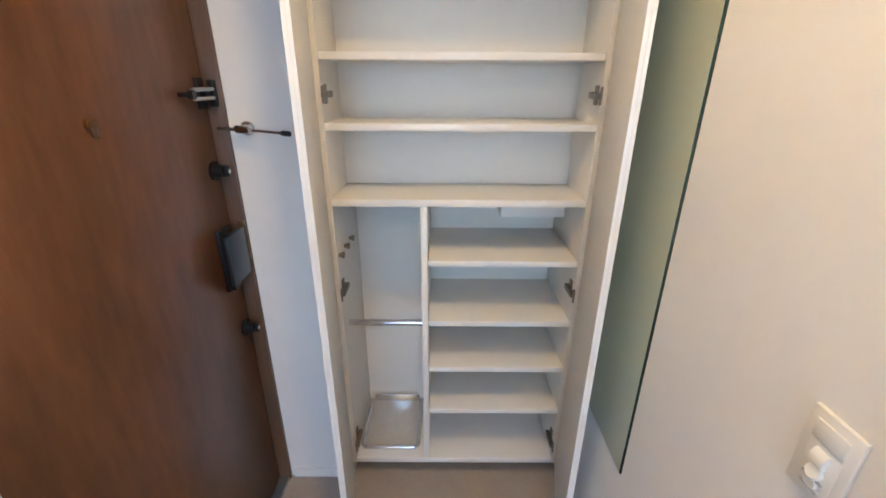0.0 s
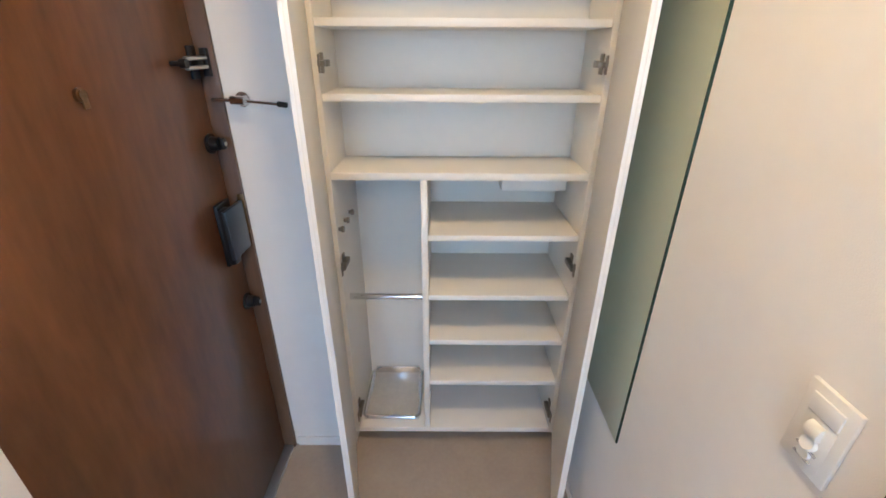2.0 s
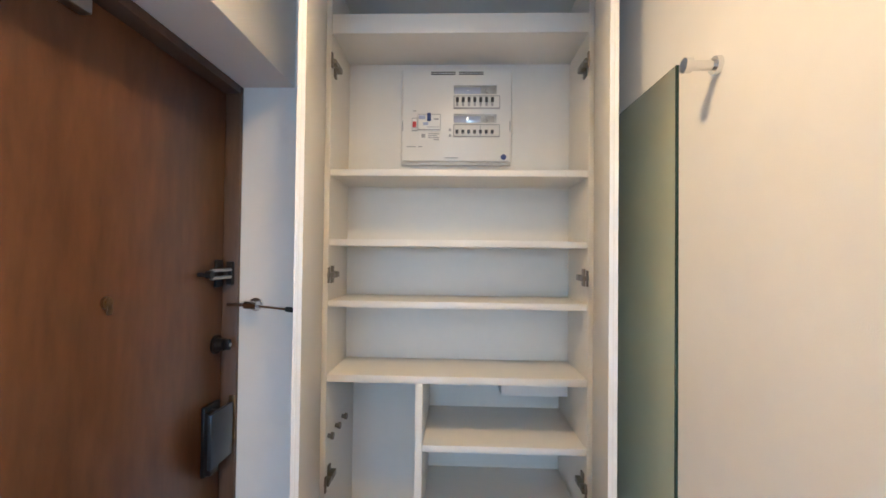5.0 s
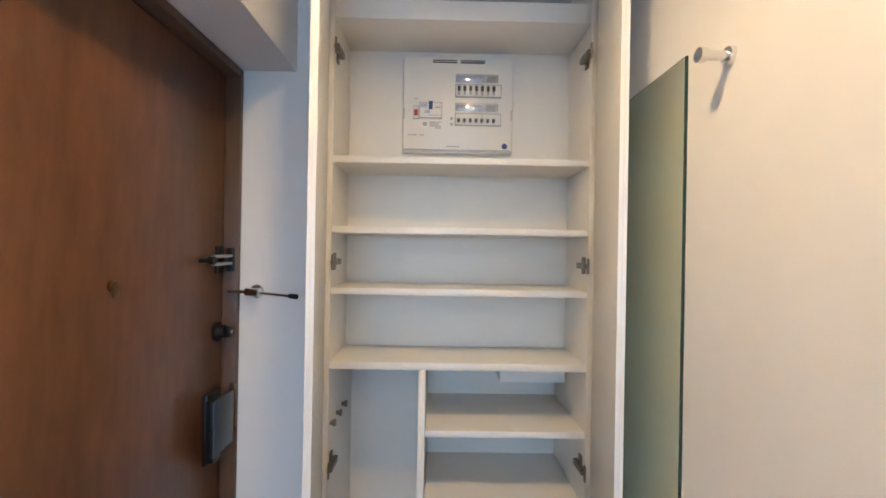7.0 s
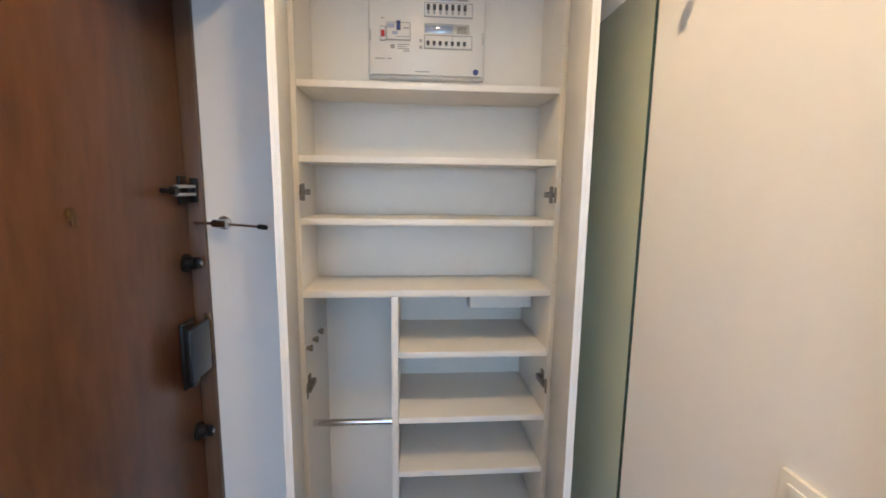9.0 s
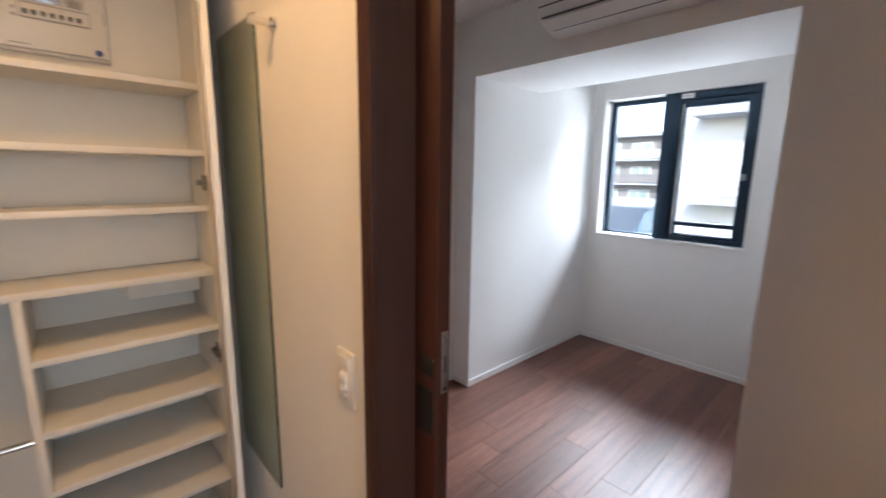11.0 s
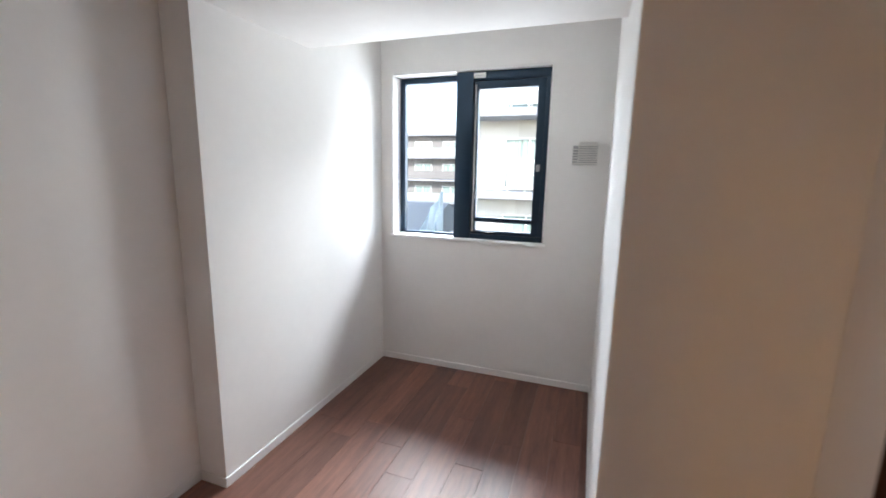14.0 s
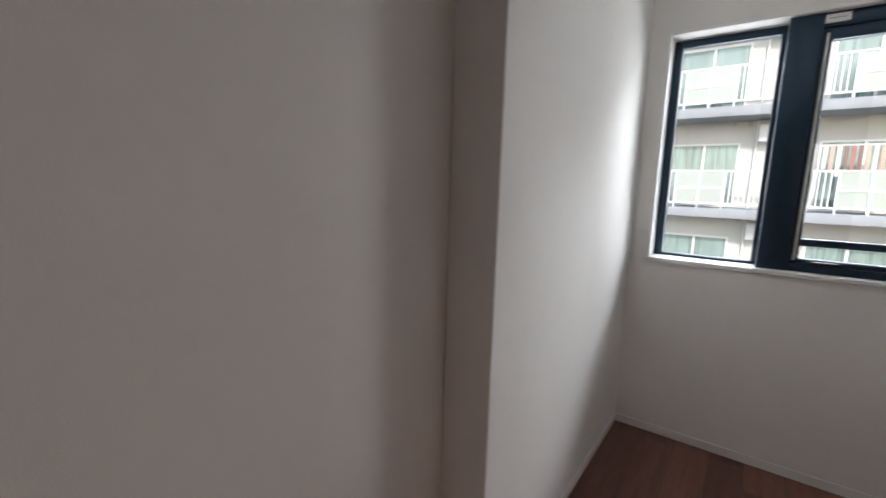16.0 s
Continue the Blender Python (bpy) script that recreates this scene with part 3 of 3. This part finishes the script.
for z in (1.965, 1.135, 0.32):
    hg = part("hinge", boxes((2.735, 2.752, -0.630, -0.626, z - 0.05, z + 0.05), bevel=0.001), BLACK, cd, "black hinge")
    part("hinge_pin", rod(bmesh.new(), (2.757, -0.606, z - 0.05), (2.757, -0.606, z + 0.05), 0.0105), BLACK, hg)
hd = part("door_handle", boxes((2.046, 2.094, -0.629, -0.619, 1.035, 1.128), bevel=0.002), BLACK, cd, "black lever handle")
part("neck", rod(bmesh.new(), (2.07, -0.622, 1.085), (2.07, -0.572, 1.085), 0.0125), BLACK, hd)
part("lever", boxes((2.058, 2.195, -0.584, -0.562, 1.073, 1.098), bevel=0.003), BLACK, hd)
part("key_slot", boxes((2.065, 2.075, -0.6192, -0.6185, 1.053, 1.057)), STEEL, hd)

# ---- window ----
win = thing("window_1", (4.56, 0.8, WZ0), "black aluminium window, fixed pane beside a casement", "window")
win["kind"] = "structure"
FX0, FX1 = 4.585, 4.63
part("window_frame", boxes((FX0, FX1, 1.297, WY1, WZ0, WZ1), (FX0, FX1, 0.885, 1.297, 2.107, WZ1), (FX0, FX1, 0.885, 1.297, WZ0, 1.064), (FX0, FX1, 0.885, 0.905, 1.064, 2.107), bevel=0.002), ALU, win)
part("pane", boxes((4.605, 4.611, 0.905, 1.297, 1.064, 2.107)), PANE, win, "clear glass").visible_shadow = False
part("mullion", boxes((4.490, 4.63, 0.768, 0.884, WZ0, WZ1 - 0.001), bevel=0.003), ALU, win)
part("casement_frame", boxes((4.50, 4.63, WY0 + 0.001, 0.768, 2.085, WZ1 - 0.001), (4.50, 4.63, WY0 + 0.001, 0.768, WZ0, 1.082), (4.50, 4.63, WY0 + 0.001, 0.305, 1.082, 2.085), bevel=0.002), ALU, win)
sash = part("sash", boxes((4.512, 4.55, 0.735, 0.766, 1.084, 2.083), (4.512, 4.55, 0.306, 0.355, 1.084, 2.083), (4.512, 4.55, 0.355, 0.735, 2.035, 2.083), (4.512, 4.55, 0.355, 0.735, 1.084, 1.108), (4.505, 4.55, 0.355, 0.735, 1.166, 1.198), bevel=0.002), ALU, win)
part("pane", boxes((4.528, 4.533, 0.355, 0.735, 1.198, 2.035)), PANE, sash).visible_shadow = False
part("pane", boxes((4.528, 4.533, 0.355, 0.735, 1.108, 1.166)), PANE, sash).visible_shadow = False
part("sash_catch", boxes((4.495, 4.512, 0.318, 0.34, 1.51, 1.555), bevel=0.003), GREYPL, sash, "grey sash catch")
part("sash_pull", boxes((4.497, 4.512, 0.60, 0.69, 1.088, 1.10), bevel=0.003), BLACK, sash)
part("stay", rod(bmesh.new(), (4.500, 0.752, 1.10), (4.500, 0.752, 2.06), 0.005), STEEL, sash, "thin steel stay rod")
part("sticker", boxes((4.4885, 4.4998, 0.690, 0.768, 2.098, 2.130)), PLASTIC, win, "small white label")
part("sticker_line", boxes((4.4878, 4.4886, 0.70, 0.758, 2.112, 2.116)), GREYPL, win)
part("window_sill", boxes((4.452, 4.585, WY0 - 0.018, WY1 + 0.018, WZ0 - 0.022, WZ0 - 0.001), bevel=0.003), TRIM, win, "white window sill")
part("window_trim", boxes((4.4645, 4.47, WY1, WY1 + 0.016, WZ0, WZ1 + 0.016), (4.4645, 4.47, WY0 - 0.016, WY0, WZ0, WZ1 + 0.016), (4.4645, 4.47, WY0, WY1, WZ1, WZ1 + 0.016), bevel=0.001), TRIM, win)

# ---- air vent, outlet, air conditioner ----
vent = thing("wall_vent", (4.47, 0.045, 1.55), "white square wall vent with thin louvres", "vent")
part("base", boxes((4.455, 4.4698, -0.025, 0.118, 1.553, 1.668), bevel=0.002), GREYPL, vent)
part("cover", boxes((4.435, 4.455, -0.028, 0.120, 1.553, 1.566), (4.43, 4.455, -0.028, -0.022, 1.566, 1.69), (4.43, 4.455, 0.082, 0.088, 1.566, 1.69), (4.43, 4.455, -0.028, 0.088, 1.684, 1.69), bevel=0.0015), PLASTIC, vent)
for i in range(11):
    z = 1.572 + i * 0.0102
    part("louvre", boxes((4.432, 4.452, -0.022, 0.082, z, z + 0.0052)), PLASTIC, vent)
for i in range(5):
    z = 1.575 + i * 0.017
    part("side_louvre", boxes((4.445, 4.4555, 0.090, 0.116, z, z + 0.006)), PLASTIC, vent)
out = thing("wall_outlet", (4.21, -0.095, 0.25), "white wall outlet near the floor", "outlet")
part("plate", boxes((4.175, 4.245, -0.0948, -0.088, 0.20, 0.32), bevel=0.002), PLASTIC, out)
part("sockets", boxes((4.19, 4.23, -0.0885, -0.0865, 0.215, 0.305), bevel=0.0008), EDGE, out)
for z in (0.235, 0.275):
    part("slot", boxes((4.20, 4.203, -0.0868, -0.0862, z, z + 0.012)), DARKPL, out)
    part("slot", boxes((4.214, 4.217, -0.0868, -0.0862, z, z + 0.012)), DARKPL, out)

ac = thing("air_conditioner", (2.97, 0.455, 2.2), "white wall-mounted air conditioner with closed louvre", "air conditioner")
part("body", swept([(2.9795, 2.20), (2.93, 2.196), (2.86, 2.212), (2.80, 2.245), (2.768, 2.29), (2.758, 2.34), (2.758, 2.43), (2.9795, 2.43)], "y", 0.065, 0.855), PLASTIC, ac)
part("louvre", swept([(2.852, 2.205), (2.797, 2.236), (2.802, 2.246), (2.858, 2.214)], "y", 0.10, 0.82), PLASTIC, ac)
part("louvre_gap", swept([(2.868, 2.2065), (2.858, 2.209), (2.861, 2.216), (2.871, 2.213)], "y", 0.10, 0.82), DARKPL, ac)
part("louvre_gap", swept([(2.794, 2.2445), (2.789, 2.252), (2.796, 2.256), (2.80, 2.249)], "y", 0.08, 0.84), DARKPL, ac)
part("panel_gap", swept([(2.7665, 2.287), (2.764, 2.293), (2.772, 2.296), (2.774, 2.29)], "y", 0.075, 0.845), DARKPL, ac)
part("mark", boxes((2.836, 2.846, 0.20, 0.27, 2.2175, 2.2225)), GREYPL, ac, "small grey printed line")

# ---- outside: ground, two apartment houses, a sheeted roof ----
structure("ground", boxes((-400, 400, -400, 400, -9.4, -9.0)), ASPHALT, "grey asphalt ground far below", "ground")
HX, BY1 = 18.2, 5.3
house = thing("apartment_building", (HX, -6, -9), "white sunlit apartment building with railed balconies", "building")
part("wall", boxes((HX, HX + 9, -18, BY1, -9, 10.9)), FACADE, house)
part("roof", boxes((HX - 1.5, HX + 9.2, -18.2, BY1 + 0.2, 10.9, 11.2)), SLAB, house)
BAY = 3.74
for k in range(-4, 3):
    zs = 0.92 + 2.93 * k
    if zs < -8.5:
        continue
    balcony = part("balcony", boxes((HX - 1.25, HX, -18, BY1 - 0.6, zs - 0.28, zs), bevel=0.02), SLAB, house, "grey concrete balcony")
    rail = bmesh.new()
    for y0, y1, z in ((-18, BY1 - 0.6, 1.08), (-18, BY1 - 0.6, 0.12)):
        t = boxes((HX - 1.22, HX - 1.17, y0, y1, zs + z, zs + z + 0.05))
        me = bpy.data.meshes.new("tmp")
        t.to_mesh(me)
        t.free()
        rail.from_mesh(me)
        bpy.data.meshes.remove(me)
    part("handrail", rail, RAILW, balcony, smooth=False)
    for b in range(6):
        yb = 3.9 - b * BAY
        part("railing", boxes(*[(HX - 1.21, HX - 1.185, yb - 2.28 - i * 0.12, yb - 2.25 - i * 0.12, zs + 0.15, zs + 1.1) for i in range(13)]), RAILW, balcony, smooth=False)
        part("railing", boxes(*[(HX - 1.21, HX - 1.185, yb - 0.12 - i * 0.12, yb - 0.09 - i * 0.12, zs + 0.15, zs + 1.1) for i in range(7)]), RAILW, balcony, smooth=False)
        part("rail_post", boxes((HX - 1.23, HX - 1.16, yb - 0.06, yb, zs, zs + 1.12)), RAILW, balcony, smooth=False)
        part("rail_panel", boxes((HX - 1.205, HX - 1.185, yb - 2.2, yb - 1.63, zs + 0.16, zs + 1.06)), RAILP, balcony, "pale green rail panel")
        part("rail_panel", boxes((HX - 1.205, HX - 1.185, yb - 1.57, yb - 1.0, zs + 0.16, zs + 1.06)), RAILP, balcony, "pale green rail panel")
        part("panel_frame", boxes((HX - 1.23, HX - 1.17, yb - 1.0, yb - 0.95, zs, zs + 1.1), (HX - 1.23, HX - 1.17, yb - 1.63, yb - 1.57, zs, zs + 1.1), (HX - 1.23, HX - 1.17, yb - 2.25, yb - 2.2, zs, zs + 1.1), (HX - 1.225, HX - 1.175, yb - 2.2, yb - 1.0, zs + 0.58, zs + 0.64)), RAILW, balcony, smooth=False)
        wy0, wy1 = yb - 2.48, yb - 0.58
        wm = (wy0 + wy1) / 2
        w = part("window", boxes((HX - 0.05, HX, wy0, wy1, zs + 0.02, zs + 0.08), (HX - 0.05, HX, wy0, wy1, zs + 1.94, zs + 2.0), (HX - 0.05, HX, wy0, wy0 + 0.06, zs + 0.08, zs + 1.94), (HX - 0.05, HX, wy1 - 0.06, wy1, zs + 0.08, zs + 1.94), (HX - 0.05, HX, wm - 0.035, wm + 0.035, zs + 0.08, zs + 1.94)), RAILW, house, smooth=False)
        for p0, p1 in ((wy0 + 0.06, wm - 0.035), (wm + 0.035, wy1 - 0.06)):
            part("window_pane", boxes((HX - 0.03, HX - 0.01, p0, p1, zs + 0.08, zs + 1.94)), FARGLASS, w, smooth=False)
        part("pipe_cover", boxes((HX - 0.06, HX, yb - 2.73, yb - 2.6, zs + 2.5, zs + 2.64)), GREYPL, house, smooth=False)
        part("pipe_cover", boxes((HX - 0.06, HX, yb - 2.32, yb - 2.23, zs + 2.52, zs + 2.61)), GREYPL, house, smooth=False)
        part("outdoor_unit", boxes((HX - 0.4, HX - 0.08, yb - 3.6, yb - 2.9, zs + 2.0, zs + 2.5), bevel=0.02), RAILW, house)
        part("drain_pipe", rod(bmesh.new(), (HX - 0.06, yb - 2.86, zs), (HX - 0.06, yb - 2.86, zs + 2.64), 0.035, sides=10), RAILW, house)

# laundry on one balcony
for i in range(9):
    y = -0.5 - i * 0.14
    lz = 2.72
    cloth = boxes((HX - 0.78, HX - 0.76, y - 0.045, y + 0.045, lz - 0.62 - 0.1 * (i % 3), lz), bevel=0.008)
    solid("laundry", cloth, CLOTH[(i * 2 + i // 3) % 4], "garment hung to dry on a balcony pole", "laundry", group="laundry on the balcony")
pole = bmesh.new()
rod(pole, (HX - 0.77, -2.1, 2.72), (HX - 0.77, -0.2, 2.72), 0.018)
for y in (-2.05, -0.25):
    rod(pole, (HX - 0.77, y, 2.72), (HX, y, 2.78), 0.015)
solid("laundry_pole", pole, RAILW, "white laundry pole held by wall brackets", "pole")

FXB = 54.0
far = thing("far_apartment_building", (FXB, 24, -9), "brown apartment building with balconies in the distance", "building")
part("wall", boxes((FXB, FXB + 10, 15.5, 40, -9, 6.4)), BROWNWALL, far)
part("roof", boxes((FXB - 1, FXB + 10, 15.4, 40, 6.4, 6.8)), SLAB, far)
for k in range(5):
    zs = -7.7 + 2.85 * k
    bal = part("balcony", boxes((FXB - 1.4, FXB, 15.8, 40, zs - 0.2, zs), bevel=0.02), SLAB, far)
    part("railing", boxes((FXB - 1.4, FXB - 1.35, 15.8, 40, zs + 0.1, zs + 1.1)), BROWNWALL if k % 2 else RAILP, bal)
    for b in range(6):
        y0 = 16.3 + b * 3.9
        w = part("window", boxes((FXB - 0.06, FXB, y0, y0 + 2.4, zs + 0.05, zs + 2.0)), RAILW, far, smooth=False)
        part("window_pane", boxes((FXB - 0.08, FXB - 0.065, y0 + 0.1, y0 + 1.15, zs + 0.12, zs + 1.93), (FXB - 0.08, FXB - 0.065, y0 + 1.25, y0 + 2.3, zs + 0.12, zs + 1.93)), FARGLASS, w, smooth=False)

low = thing("low_house", (30, 12, -9), "low house with dark roof below the window", "house")
part("wall", boxes((27, 36, 10.4, 20, -9, -2.6)), FACADE, low)
part("roof", swept([(26.4, -2.6), (31.5, -0.6), (36.6, -2.6), (36.6, -2.8), (26.4, -2.8)], "y", 10.1, 20.3), ROOFDARK, low)
sheet = bmesh.new()
N = 14
grid = [[sheet.verts.new((25.6 - 1.2 * (1 - v / N) - 0.25 * math.sin(u * 1.1 + v * 0.5), 8.4 + 2.0 * u / N * (1.25 - 0.45 * v / N), -9.0 + (9.5 - 2.6 * (u / N) ** 1.4 + 0.12 * math.sin(u * 0.9)) * v / N)) for u in range(N + 1)] for v in range(N + 1)]
for v in range(N):
    for u in range(N):
        sheet.faces.new((grid[v][u], grid[v][u + 1], grid[v + 1][u + 1], grid[v + 1][u]))
bmesh.ops.solidify(sheet, geom=sheet.faces[:], thickness=0.05)
solid("scaffold_sheet", sheet, TARP, "pale blue construction sheet draped below the window", "sheet")

# ---- floor planks, each a piece ----
floor = bpy.data.objects["floor"]
PW, GAPW = 0.1455, 0.0010
meshes = {}


def plank(x0, x1, y0, y1):
    size = (round(x1 - x0, 3), round(y1 - y0, 3))
    if size not in meshes:
        meshes[size] = mesh_of("plank", boxes((-size[0] / 2 + GAPW / 2, size[0] / 2 - GAPW / 2, -size[1] / 2 + GAPW / 2, size[1] / 2 - GAPW / 2, -0.012, 0), bevel=0.0006, segments=1), PLANK)
    ob = new("plank", meshes[size])
    ob.parent = floor
    ob.location = ((x0 + x1) / 2, (y0 + y1) / 2, F)


rng = random.Random(5)
y = 0.089 + 11 * PW
while y > -0.62:
    y0, y1 = max(y - PW, -0.62), min(y, 1.578)
    if y1 - y0 < 0.01:
        y -= PW
        continue
    start = 0.362 if y1 < 0.10 else 1.572
    x = start - rng.uniform(0.05, 0.85)
    while x < 4.468:
        a, b = max(x, start), min(x + 0.909, 4.468)
        lo, hi = max(y0, -0.093), min(y1, 1.428)
        whole = lo == y0 and hi == y1
        if b - a > 0.02 and (whole or a < 2.978):
            plank(round(a, 3), round(b if whole else min(b, 2.978), 3), round(y0, 4), round(y1, 4))
        if not whole and b > 2.978 and b - max(a, 2.978) > 0.005 and hi - lo > 0.005:
            plank(round(max(a, 2.978), 3), round(b, 3), round(lo, 4), round(hi, 4))
        x += 0.909
    y -= PW
y = -0.62
while y > -2.68:
    y0 = max(y - PW, -2.68)
    x = 0.362 - rng.uniform(0.05, 0.85)
    while x < 1.448:
        a, b = max(x, 0.362), min(x + 0.909, 1.448)
        if b - a > 0.02:
            plank(round(a, 3), round(b, 3), round(y0, 4), round(y, 4))
        x += 0.909
    y -= PW
plank(0.362, 1.572, 0.0895, 0.2185)
plank(0.362, 1.436, 0.2185, 0.265)
